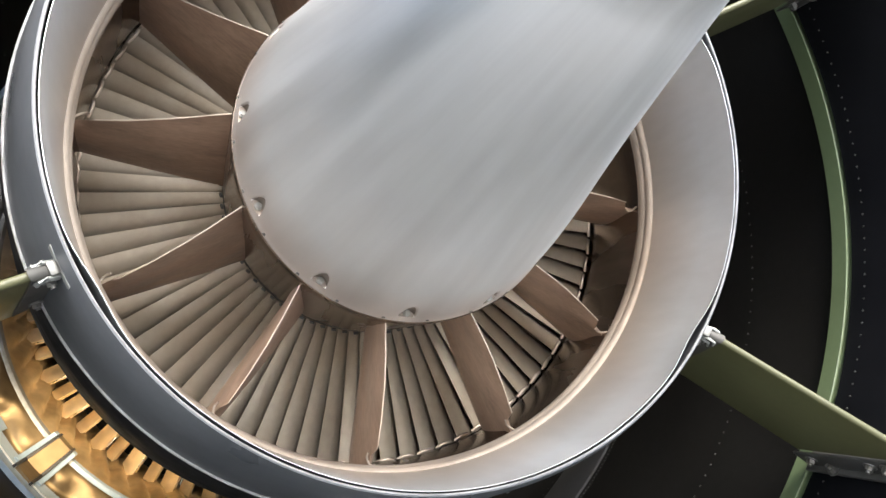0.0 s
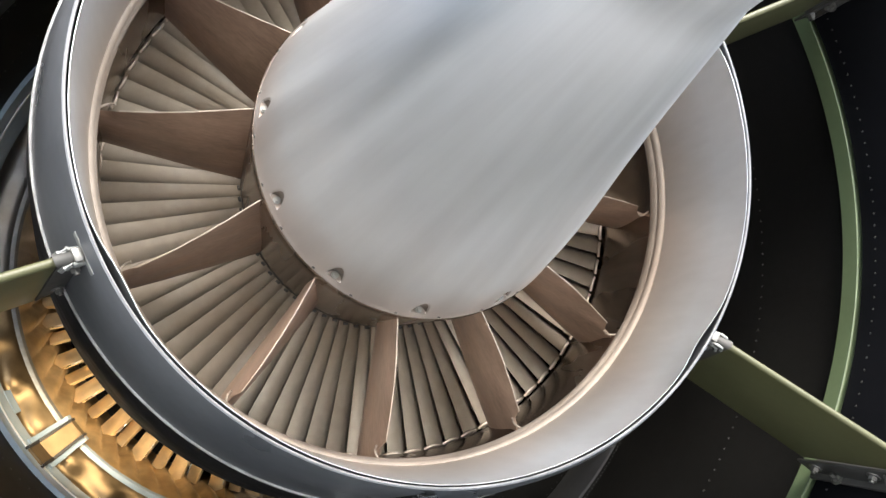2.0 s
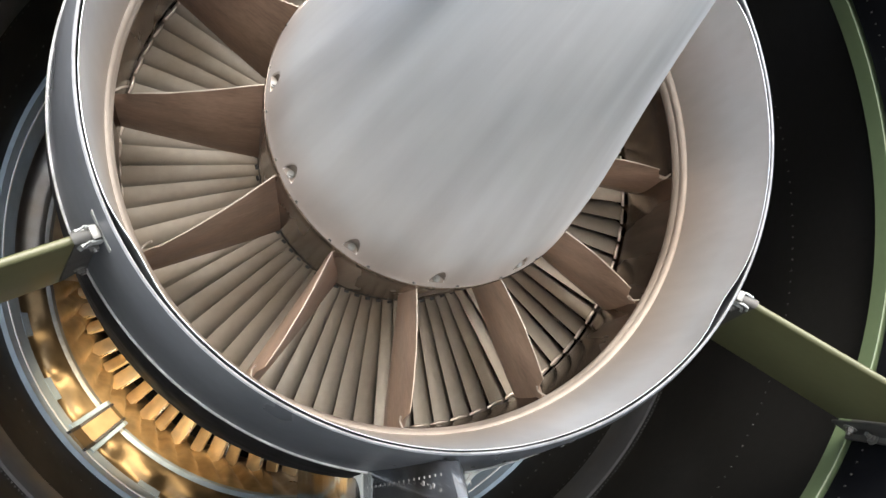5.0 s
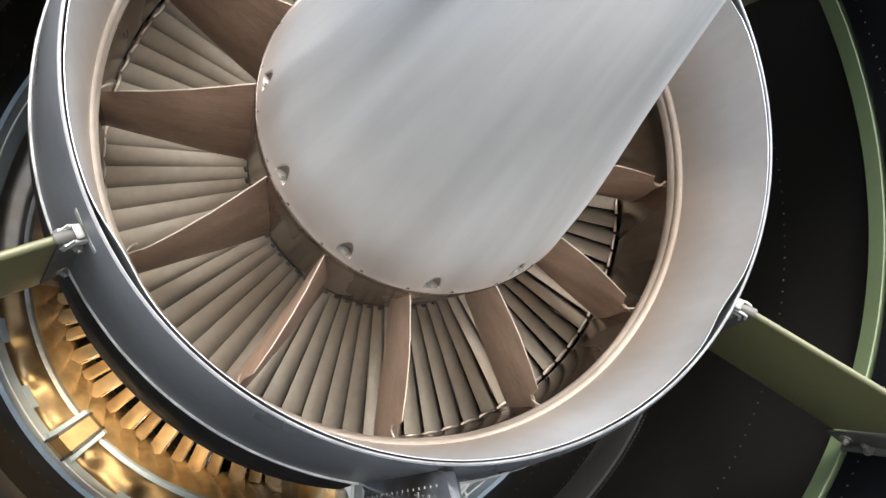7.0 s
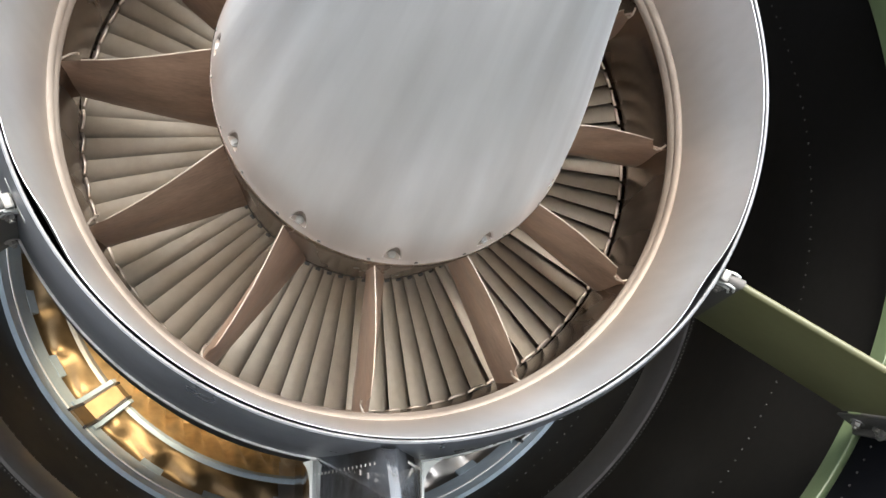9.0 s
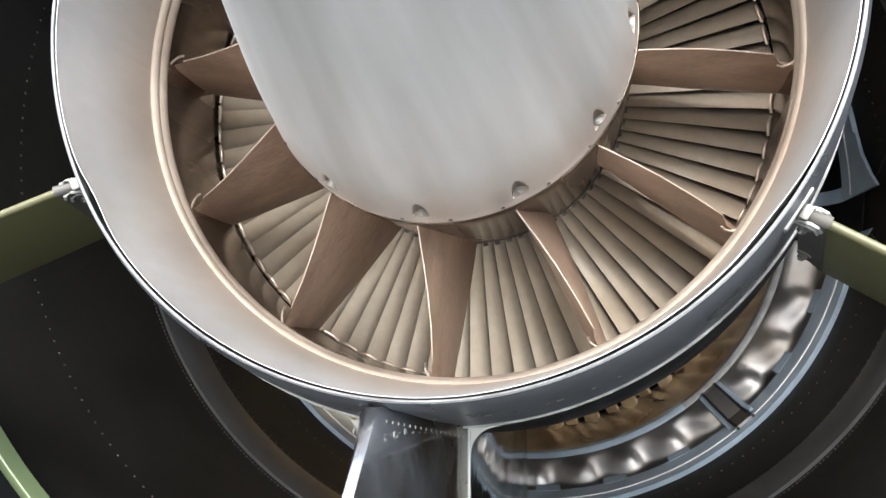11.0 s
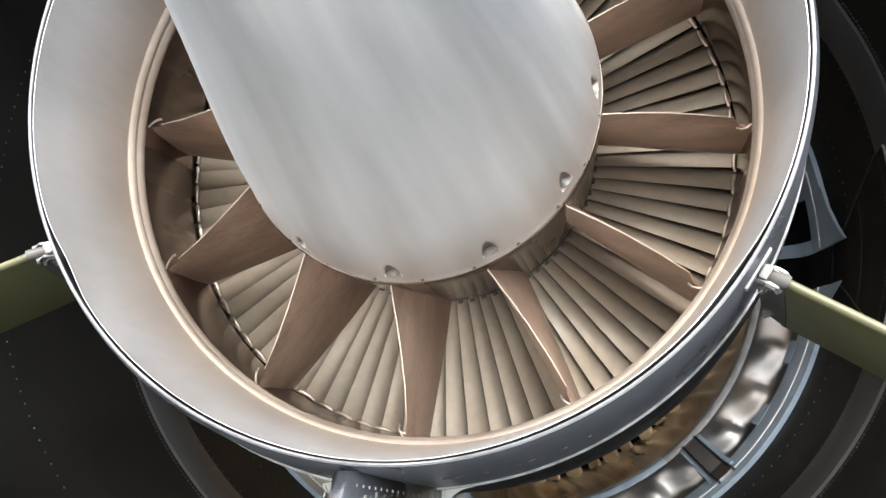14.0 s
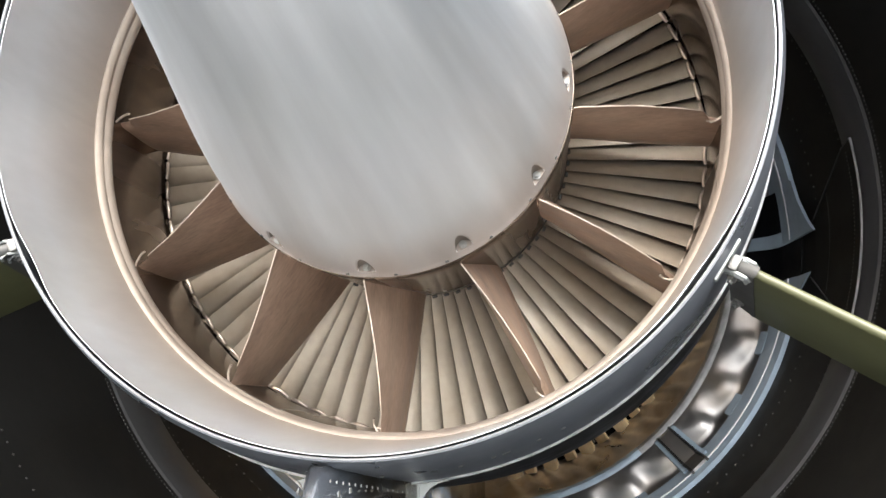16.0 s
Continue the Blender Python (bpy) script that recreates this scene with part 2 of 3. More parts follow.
for y, step in ((0.456, 1.6), (0.222, 1.5), (0.838, 1.25), (0.84, 1.25), (1.0, 1.4), (1.18, 2.0)):
    tagged(rivet_row(y, step, off=0.0 if y != 0.84 else 0.6), kind="stuff")
for y in (0.128,):
    tagged(rivet_row(y, 1.5, 0.938, 0.0024), kind="stuff")
for k in range(12):
    y = 0.092 - 0.007 * k
    part("rib", revolve([(0.937, y), (0.937, y + 0.003), (0.945, y + 0.003), (0.945, y)], 60, -160, -112), NAVY, duct)

# ---- the hoop and struts ----
hoop = thing("stiffening_hoop", "pale green primed hoop riveted round the black duct", "hoop")
part("cap", revolve([(0.9265, 0.160), (0.9315, 0.1975), (0.935, 0.199), (0.932, 0.160), (0.9285, 0.1588)], 256), PALEGREEN, hoop)
part("web", revolve([(0.931, 0.168), (0.933, 0.192), (0.974, 0.192), (0.974, 0.168)], 256), PALEGREEN, hoop)


def hexbolt(name, parent, m, r=0.0065, h=0.006, washer=True, stud=0.0):
    bm = bmesh.new()
    if washer:
        cyl(bm, r * 1.55, 0.002, m @ pose(0, 0, 0.001), 24)
    cyl(bm, r, h, m @ pose(0, 0, 0.002 + h / 2), 6)
    if stud:
        cyl(bm, r * 0.55, stud, m @ pose(0, 0, 0.002 + h + stud / 2), 14)
    return part(name, bm, LUG, parent, smooth=False)


def slab(corners, half, n=8):
    """A plate between four (r, y) corners in a radial plane, its aft edge rounded; corners run aft-inner, aft-outer, front-outer, front-inner."""
    (r0, y0), (r1, y1), (r2, y2), (r3, y3) = corners
    out = []
    for ra, ya, rb, yb in ((r0, y0, r3, y3), (r1, y1, r2, y2)):
        ring = []
        for j in range(n + 1):
            a = math.pi * j / n
            ring.append((ra, ya + half * (1 - math.sin(a)), half * math.cos(a)))
        ring += [(rb, yb, -half), (rb, yb, half)]
        out.append(ring)
    return out


def strut(deg):
    s = thing("strut", "olive green primed strut from the core cowl to the hoop", "strut", at(0.54, deg, 0.05), "struts round the core cowl")
    inv = Matrix.Translation(-s.location)

    def lay(name, corners, half, material, label=""):
        bm = bmesh.new()
        rings = []
        for ring in slab(corners, half):
            rings.append([bm.verts.new(inv @ radial(deg, r, y) @ Vector((0, t, 0))) for r, y, t in ring])
        p, q = rings
        for j in range(len(p)):
            bm.faces.new((p[j], p[(j + 1) % len(p)], q[(j + 1) % len(p)], q[j]))
        bm.faces.new(p), bm.faces.new(q[::-1])
        return part(name, bm, material, s, label)

    lay("strut_body", ((0.546, 0.015), (0.887, -0.083), (0.880, 0.147), (0.602, 0.208)), 0.0056, GREEN)
    # grey end fitting along the cowl, with its clevis bolts
    lay("end_fitting", ((0.5245, 0.026), (0.551, 0.008), (0.606, 0.196), (0.566, 0.172)), 0.0080, GREYLUG, "dark grey end fitting")
    for r, y in ((0.5365, 0.047), (0.571, 0.158)):
        for sgn in (1, -1):
            m = inv @ radial(deg, r, y) @ pose(0, sgn * 0.0078, 0, -90 * sgn, 0, 0)
            hexbolt("bolt", s, m, 0.0060, 0.005, True, 0.003)
    # pale clevis loops round the aft end of the fitting
    for sgn in (1, -1):
        for dy in (0.0, 0.013):
            bm = bmesh.new()
            loop = [inv @ radial(deg, r, y + dy) @ Vector((0, sgn * 0.0095, 0)) for r, y in ((0.520, 0.046), (0.526, 0.030), (0.535, 0.020), (0.545, 0.020), (0.551, 0.029))]
            tube(loop, 0.0022, bm)
            part("clevis_loop", bm, GUSSET, s, "pale clevis loop")
    bm = bmesh.new()
    box(bm, (0.011, 0.018, 0.014), inv @ radial(deg, 0.528, 0.026) @ pose(0, 0, 0, 0, -16, 0), 0.003)
    part("clevis_head", bm, LUG, s)
    bm = bmesh.new()
    box(bm, (0.005, 0.056, 0.014), inv @ radial(deg, 0.5195, 0.030) @ pose(0, 0, 0, 0, -16, 0), 0.0024)
    part("base_plate", bm, GUSSET, s, "pale oblong base plate")
    # foot on the hoop
    bm = bmesh.new()
    box(bm, (0.008, 0.05, 0.250), inv @ radial(deg, 0.9255, 0.030) @ pose(0, 0, 0, 0, 2, 0), 0.002)
    part("foot", bm, GREYLUG, s, "grey bolted foot plate")
    bm = bmesh.new()
    box(bm, (0.046, 0.005, 0.250), inv @ radial(deg, 0.902, 0.030) @ pose(0, -0.0115, 0), 0.0015)
    part("foot_web", bm, GREYLUG, s)
    for y in (0.128, 0.012, -0.018, -0.080):
        hexbolt("foot_bolt", s, inv @ radial(deg, 0.897, y) @ pose(0, -0.014, 0, 90, 0, 0), 0.007, 0.007, True, 0.004)
    for y in (0.098, -0.05):
        hexbolt("foot_nut", s, inv @ radial(deg, 0.9205, y) @ pose(0, -0.019, 0, 0, -90, 0), 0.007, 0.008, True, 0.008)
    return s


for deg in (-153.9, -33.9, 26.2):
    strut(deg)

# ---- core cowl ----
def lean(bm):
    """Shifts the cowl up and sideways to fit the camera's view, most at its edge bead."""
    for v in bm.verts:
        y = v.co.y
        k = max(0.0, min(1.0, y / 0.18)) if y < 0.6 else max(0.0, 1 - (y - 0.6) / 0.1)
        v.co.x -= 0.0095 * k
        v.co.z += 0.003 * k
    return bm


cowl = thing("core_cowl", "grey painted core cowl round the exhaust nozzle", "engine cowl")
part("aft_ring", lean(shell([(0.5032, -0.001), (0.5125, 0.016), (0.5365, 0.10), (0.5555, 0.178)], 0.004, 256)), COWL, cowl)
part("rim_bead", revolve([(0.5032, -0.001), (0.5040, -0.0020), (0.5052, -0.0020), (0.5062, 0.001), (0.5032, 0.001)], 256), RIM, cowl, "bright rolled rim")
part("front_cowl", lean(shell([(0.5545, 0.187), (0.575, 0.26), (0.602, 0.45), (0.603, 0.5), (0.50, 0.62), (0.50, 2.1)], 0.004, 192)), RUBBER, cowl, "black front cowl")
part("edge_bead", lean(revolve([(0.5585, 0.1755), (0.5605, 0.1740), (0.5622, 0.1755), (0.5624, 0.1790), (0.5585, 0.1800)], 256)), BRIGHT, cowl, "bright edge bead")
part("second_bead", lean(revolve([(0.5590, 0.1880), (0.5615, 0.1868), (0.5630, 0.1885), (0.5630, 0.1910), (0.5590, 0.1912)], 256)), BRIGHT, cowl, "bright second bead")
for k in range(24):
    bm = bmesh.new()
    box(bm, (0.0012, 0.005 if k % 3 else 0.009, 0.0016), radial(-142 + 3.4 * k + 0.9 * math.sin(k * 2.3), 0.5340, 0.080) @ pose(0, 0, 0, 0, -13, 0))
    part("drain_slot", bm, GREYLUG, cowl)

# ---- bottom fairing ----
fair = thing("bottom_fairing", "polished metal fairing under the core cowl with rows of small holes", "fairing", at(0.52, -94, 0.05))
inv = Matrix.Translation(-fair.location)
FX = -0.040


def fairing(bm):
    rows = []
    for i in range(9):
        z = -0.512 - 0.45 * i / 8
        nose = 0.004 - 1.0 * min(0.12, max(0.0, -0.505 - z)) - 0.25 * max(0.0, -0.625 - z)
        half = 0.078
        ring = []
        for j in range(-8, 9):
            v = abs(j) / 8
            x = FX + math.copysign(0.011 * min(1, v * 2.4) ** 0.5 + (half - 0.011) * max(0, v - 0.2) / 0.8, j) if j else FX
            y = nose + 0.014 * min(1.0, v * 2.4) ** 2 + (0.188 - nose - 0.014) * (max(0, v - 0.2) / 0.8) ** 1.0
            ring.append(bm.verts.new(inv @ Vector((x, y, z))))
        rows.append(ring)
    for p, q in zip(rows, rows[1:]):
        for j in range(16):
            bm.faces.new((p[j], p[j + 1], q[j + 1], q[j]))
    return bm


shell_ob = part("aft_wedge", fairing(bmesh.new()), FAIR, fair, "polished wedge with a rounded aft edge")
sol = shell_ob.modifiers.new("sheet", "SOLIDIFY")
sol.thickness = 0.003
for sgn in (1, -1):
    bm = bmesh.new()
    box(bm, (0.004, 0.008, 0.44), inv @ Matrix.Translation((FX + sgn * 0.0795, 0.192, -0.765)), 0.001)
    part("corner_strip", bm, GUSSET, fair, "bright corner strip")
    # curved gusset that fairs the corner into the cowl
    bm = bmesh.new()
    reach = 0.042 if sgn > 0 else 0.012
    tri = [(0.0, -0.552), (0.0, -0.595)] + [(reach * (1 - math.cos(a * math.pi / 16)), -0.595 + 0.04 * math.sin(a * math.pi / 16)) for a in range(1, 9)]
    front = [bm.verts.new(inv @ Vector((FX + sgn * (0.0815 + x), 0.191, z))) for x, z in tri]
    back = [bm.verts.new(inv @ Vector((FX + sgn * (0.0815 + x), 0.194, z))) for x, z in tri]
    bm.faces.new(front), bm.faces.new(back[::-1])
    for j in range(len(tri)):
        bm.faces.new((front[j], front[(j + 1) % len(tri)], back[(j + 1) % len(tri)], back[j]))
    part("gusset", bm, GUSSET, fair, "pale curved gusset", smooth=False)
    bm = bmesh.new()
    for k in range(16):
        v = 0.28 + 0.66 * k / 15
        x = FX + sgn * (0.011 + 0.067 * (v - 0.2) / 0.8 + 0.0022)
        y = -0.037 + 0.225 * (v - 0.2) / 0.8
        box(bm, (0.001, 0.0018, 0.0030), inv @ Matrix.Translation((x, y, -0.526 - 0.042 * k / 15)) @ pose(0, 0, 0, 0, 0, -sgn * 17))
    for v in (0.34, 0.42):
        x = FX + sgn * (0.011 + 0.067 * (v - 0.2) / 0.8 + 0.0022)
        y = -0.037 + 0.225 * (v - 0.2) / 0.8
        box(bm, (0.001, 0.004, 0.006), inv @ Matrix.Translation((x, y, -0.542)) @ pose(0, 0, 0, 0, 0, -sgn * 17))
    part("vent_holes", bm, LUG, fair)
bm = bmesh.new()
box(bm, (0.13, 1.05, 0.40), inv @ Matrix.Translation((FX, 0.725, -0.765)), 0.012)
part("front_box", bm, CHROME, fair, "polished box ahead of the wedge")

# ---- nozzle ----
nozzle = thing("exhaust_nozzle", "satin titanium exhaust nozzle with a rolled rim", "exhaust nozzle")
WALL = [(0.4995, 0.0), (0.503, 0.03), (0.505, 0.06), (0.506, 0.12), (0.504, 0.18), (0.502, 0.216)]
BEAD = [(0.5015, 0.217), (0.4975, 0.220), (0.4950, 0.225), (0.4955, 0.229), (0.498, 0.233), (0.4985, 0.236), (0.4955, 0.240), (0.4942, 0.247), (0.4960, 0.255), (0.501, 0.2595)]


SEAMS = (-194.0, -143.0, -96.0, -34.0, -6.0, 20.0, 68.0, 120.0, 166.0, 217.0)


def nozzle_wall():
    """The inner skin; its rim is dented and cut back near the struts to fit the gaps in the camera's view."""
    bm = revolve(WALL + [(r + (0.0025 if y else 0.0008), y) for r, y in reversed(WALL)], 288)
    for v in bm.verts:
        y, a = v.co.y, math.degrees(math.atan2(v.co.z, v.co.x))
        # slightly flattened panels between the seams
        for a0, a1 in zip(SEAMS, SEAMS[1:]):
            if a0 <= a < a1:
                u = 2 * (a - a0) / (a1 - a0) - 1
                k = 1 + 0.011 * (u * u - 0.6) * math.sin(math.pi * min(1.0, y / 0.216))
                v.co.x, v.co.z = v.co.x * k, v.co.z * k
        if y < 0.07:
            dent = math.exp(-((a + 149.0) / 5.5) ** 2)
            cut = sum(math.exp(-((a - c) / 6.0) ** 2) for c in (-37.5, 27.0))
            k = 1 - (0.012 * dent + 0.004 * cut + 0.0014 * math.sin(radians(a * 5))) * (1 - y / 0.07)
            v.co.x, v.co.z = v.co.x * k, v.co.z * k
            v.co.y += 0.011 * cut * (1 - y / 0.07)
    return bm


part("nozzle_wall", nozzle_wall(), NOZZLE, nozzle)
part("bead_ring", shell(BEAD, 0.008, 256), RIDGE, nozzle, "straw-tinted double bead")
CASEW = [(0.501, 0.260), (0.512, 0.275), (0.503, 0.305), (0.505, 0.40), (0.512, 0.43), (0.516, 0.445), (0.527, 0.452), (0.527, 0.62)]
part("outer_case", shell(CASEW, 0.004, 256), CASE, nozzle, "heat-stained brown outer case")
part("hub", revolve([(0.2765, 0.160), (0.2780, 0.1625), (0.2778, 0.19), (0.275, 0.30), (0.272, 0.425), (0.262, 0.43), (0.262, 0.160)], 192), CASE, nozzle, "heat-stained brown hub")
part("root_seal", revolve([(0.2715, 0.428), (0.2725, 0.436), (0.2715, 0.446), (0.262, 0.446), (0.262, 0.428)], 192), GREYLUG, nozzle)

VANE_TE = [(0.262, 0.183, -0.7), (0.29, 0.191, 0.7), (0.33, 0.205, 2.2), (0.37, 0.220, 3.2), (0.42, 0.2405, 3.85), (0.47, 0.259, 4.04), (0.510, 0.274, 4.0)]
VANE_LE = [(0.262, 0.432, 10.2), (0.29, 0.430, 9.2), (0.33, 0.430, 8.0), (0.37, 0.430, 6.9), (0.42, 0.429, 5.8), (0.47, 0.428, 4.9), (0.510, 0.428, 4.3)]
VANE_HALF = [(0.0175,), (0.018,), (0.019,), (0.0195,), (0.0185,), (0.0165,), (0.0135,)]


def lerp(tab, u):
    x = u * (len(tab) - 1)
    i = min(int(x), len(tab) - 2)
    return [a + (b - a) * (x - i) for a, b in zip(tab[i], tab[i + 1])]


def vane(deg):
    bm = bmesh.new()
    nu, nv = 18, 10
    loops = []
    for i in range(nu + 1):
        te, le = lerp(VANE_TE, i / nu), lerp(VANE_LE, i / nu)
        ring = []
        for side in (1, -1):
            for j in range(nv + 1) if side == 1 else range(nv - 1, 0, -1):
                v = j / nv
                r, y, a = [p + (q - p) * v for p, q in zip(te, le)]
                if r > 0.476 and v < 0.15:
                    y += 0.016 * (1 - v / 0.15)   # the trailing edge is cut back by its tip
                    a -= 0.7 * (1 - v / 0.15)
                half = 0.0012 + (lerp(VANE_HALF, i / nu)[0] - 0.0012) * 1.75 * v * (1.0 - v ** 3) * 1.2
                a += (0.85 * side - 0.38) * math.degrees(half / r)   # fuller on one side
                ring.append(bm.verts.new(at(r, deg + a, y)))
        loops.append(ring)
    for p, q in zip(loops, loops[1:]):
        for j in range(len(p)):
            bm.faces.new((p[j], p[(j + 1) % len(p)], q[(j + 1) % len(p)], q[j]))
    return bm


for k in range(12):
    deg = -97.5 + 30 * k
    v = part("vane", vane(deg), VANE, nozzle)
    line = [at(r, deg + a, y - 0.0015) for r, y, a in [lerp(VANE_TE, (1 + 14 * i / 16) / 18) for i in range(17)]]
    part("trailing_edge", tube(line, 0.0012), EDGE, v, "thin bright trailing edge")
    tip = [at(r, deg + a, y) for r, y, a in ((0.477, 0.266, 2.5), (0.484, 0.270, 2.4), (0.491, 0.271, 2.7), (0.498, 0.271, 3.3), (0.504, 0.272, 3.9))]
    part("tip_tab", tube(tip, 0.0019), EDGE, v, "bright hooked tab")
    for u in (0.12, 0.3, 0.52, 0.8):
        r, y, a = lerp(VANE_LE, u)
        bm = bmesh.new()
        bmesh.ops.create_icosphere(bm, subdivisions=1, radius=0.0028, matrix=Matrix.Translation(at(r, deg + a, y)))
        part("weld_bead", bm, EDGE, v)

# ---- turbine ----
rotor = thing("turbine_rotor", "last turbine stage with closely set tan alloy blades", "turbine")
# plain disc added to block the sky between the blades
part("blocking_disc", revolve([(0.05, 0.575), (0.522, 0.575), (0.522, 0.585), (0.05, 0.585)], 96), CASE, rotor)
part("disc", revolve([(0.05, 0.47), (0.268, 0.47), (0.268, 0.56), (0.05, 0.56)], 96), CASE, rotor)
bm = bmesh.new()
nu, nv = 6, 16
loops = []
for i in range(nu + 1):
    r = 0.266 + (0.520 - 0.266) * i / nu
    ring = []
    st = radians(37 + 14 * i / nu)
    wide = 0.050 + 0.012 * i / nu
    for side in (1, -1):
        for j in range(nv + 1) if side == 1 else range(nv - 1, 0, -1):
            v = j / nv
            half = 0.0062 * min(1.0, v / 0.16) ** 0.5 * (1 - 0.75 * max(0.0, v - 0.3))
            s = wide * v
            camber = 0.008 * math.sin(math.pi * v)
            y = 0.466 + s * math.cos(st) - camber * math.sin(st)
            tt = s * math.sin(st) + camber * math.cos(st) + side * half
            ring.append(bm.verts.new(Vector((r, y, tt - 0.006))))
    loops.append(ring)
for p, q in zip(loops, loops[1:]):
    for j in range(len(p)):
        bm.faces.new((p[j], p[(j + 1) % len(p)], q[(j + 1) % len(p)], q[j]))
first = part("blade", bm, BLADE, rotor)
bm = bmesh.new()
line = [at(0.514 - 0.003 * math.sin(math.pi * i / 8), -1.6 + 3.6 * i / 8, 0.462 - 0.003 * math.sin(math.pi * i / 8)) for i in range(9)]
tube(line, 0.0034, bm)
shroud = part("tip_shroud", bm, EDGE, rotor, "bright scalloped tip shroud")
bm = bmesh.new()
box(bm, (0.005, 0.009, 0.007), radial(0.6, 0.2745, 0.449) @ pose(0, 0, 0, 0, 14, 8), 0.0012)
root = part("root_block", bm, GREYLUG, rotor)
for k in range(1, 80):
    for src in (first, shroud, root):
        o = new(src.name.split(".")[0], src.data)
        o.parent = rotor
        o.rotation_euler = (0, -radians(4.5 * k), 0)

# ---- plug ----
plug = thing("exhaust_plug", "long satin titanium exhaust plug with scalloped bolt pockets", "exhaust plug")


def plug_r(y):
    u = 0.15 - y
    flare = 0.0055 * math.exp((y - 0.157) / 0.022)
    if u < 0.62:
        return flare + 0.2700 + u * (-0.1578 + u * (-0.7455 + u * (1.3863 + u * -0.8539)))
    w = (u - 0.62) / 0.16
    return 0.0898 * max(0.0, 1 - w * w) ** 0.5


POCKET = 3.6   # degrees from each vane to its bolt pocket
FLOOR = 0.137  # where the pockets end
ys = [0.158, 0.157, 0.155, 0.1525, 0.150, 0.1475, 0.145, 0.142, FLOOR + 0.0008, FLOOR - 0.0005]
ys += [FLOOR - 0.003 * i for i in range(1, 28)]
ys += [ys[-1] - 0.02 * i for i in range(1, 26)]
last = ys[-1]
ys += [last - (last + 0.63) * math.sin(math.pi / 2 * i / 12) for i in range(1, 13)]
angles = []
for k in range(12):
    c = -97.5 + 30 * k + POCKET
    angles += [c + d * 0.25 for d in range(-20, 21)] + [c + 5 + 1.25 * d for d in range(1, 16)]


def pocket_r(y, off):
    """The plug's radius, cut by a round notch along the axis at each bolt."""
    r = plug_r(max(y, -0.63))
    if y > 0.1565:
        return r - 0.003
    if 0.149 < y < 0.1535:
        return r + 0.0006
    t, size = radians(off) * 0.262, 0.0125
    edge = size * (1.25 if y < FLOOR else 1.0)
    if y < FLOOR and abs(t) < edge:
        cut = 0.2715 - (max(size * size - t * t, 0.0)) ** 0.5
        if abs(t) >= size:
            cut = 0.2715 + (abs(t) - size) * 1.5
        return min(r, cut) if r > cut + 0.0005 else r
    return r


bm = bmesh.new()
rows = []
for y in ys:
    rows.append([bm.verts.new(at(max(pocket_r(y, min(((a + 97.5 - POCKET + 15) % 30) - 15, 15)), 0.0005), a, max(y, -0.63))) for a in angles])
n = len(angles)
for p, q in zip(rows, rows[1:]):
    for i in range(n):
        bm.faces.new((p[i], p[(i + 1) % n], q[(i + 1) % n], q[i]))
skin = part("plug_skin", bm, PLUG, plug)
# inside the bolt pockets the metal is a darker brown
skin.data.materials.append(POCKET_BROWN)
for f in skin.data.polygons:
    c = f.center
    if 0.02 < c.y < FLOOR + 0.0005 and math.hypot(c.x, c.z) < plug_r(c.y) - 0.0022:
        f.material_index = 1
for k in range(12):
    a = -97.5 + 30 * k + POCKET
    m = radial(a, 0.2645, FLOOR - 0.0005)
    bm = bmesh.new()
    cyl(bm, 0.0056, 0.003, m @ pose(0, 0, 0.0015), 20)
    cyl(bm, 0.0036, 0.006, m @ pose(0, 0, 0.003), 6)
    part("pocket_bolt", bm, LUG, plug, "small bright bolt", smooth=False)
    for d in (-6.5, 8.0):
        bm = bmesh.new()
        cyl(bm, 0.0028, 0.002, radial(a + d, plug_r(0.15) + 0.0002, 0.150) @ pose(0, 0, 0, 0, 90, 0), 10)
        part("flush_screw", bm, GREYLUG, plug)

# ---- the guide vanes deep in the duct ----
def lobe(turn):
    """A pillow that rises slowly and falls off fast, once a turn."""
    p = turn % 1.0
    return 0.5 - 0.5 * math.cos(math.pi * (p / 0.7 if p < 0.7 else (1 - p) / 0.3))


def paint_glow(ob, m):
    """Paints the warm reflected glow into the liner's lower half on one side."""
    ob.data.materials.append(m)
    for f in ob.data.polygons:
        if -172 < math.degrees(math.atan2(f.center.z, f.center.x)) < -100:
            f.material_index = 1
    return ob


guide = thing("guide_vane_ring", "ring of gold bronze guide vanes deep in the duct", "guide vanes")
bm = bmesh.new()
box(bm, (0.36, 0.055, 0.007), radial(0, 0.609, 1.80) @ pose(0, 0, 0, 30, 0, 0), 0.002)
box(bm, (0.36, 0.006, 0.12), radial(0, 0.609, 1.86) @ pose(0, 0.021, 0, -6, 0, 0), 0.002)
first = part("guide_vane", bm, GOLD, guide)
first.location = (-0.035, 0, 0)
bm = bmesh.new()
box(bm, (0.35, 0.046, 0.007), radial(0, 0.604, 1.815) @ pose(0, -0.002, 0, 38, 0, 0), 0.002)
box(bm, (0.35, 0.006, 0.12), radial(0, 0.604, 1.87) @ pose(0, 0.014, 0, -4, 0, 0), 0.002)
second = part("guide_vane", bm, GOLD, guide)
second.location = (-0.035, 0, 0)
second.rotation_euler = (0, -radians(360 / 70), 0)
for k in range(2, 70):
    o = new("guide_vane", (first, second)[k % 2].data)
    o.parent = guide
    o.location = (-0.035, 0, 0)
    o.rotation_euler = (0, -radians(360 / 70 * k + 0.5 * math.sin(k * 1.9)), 0)
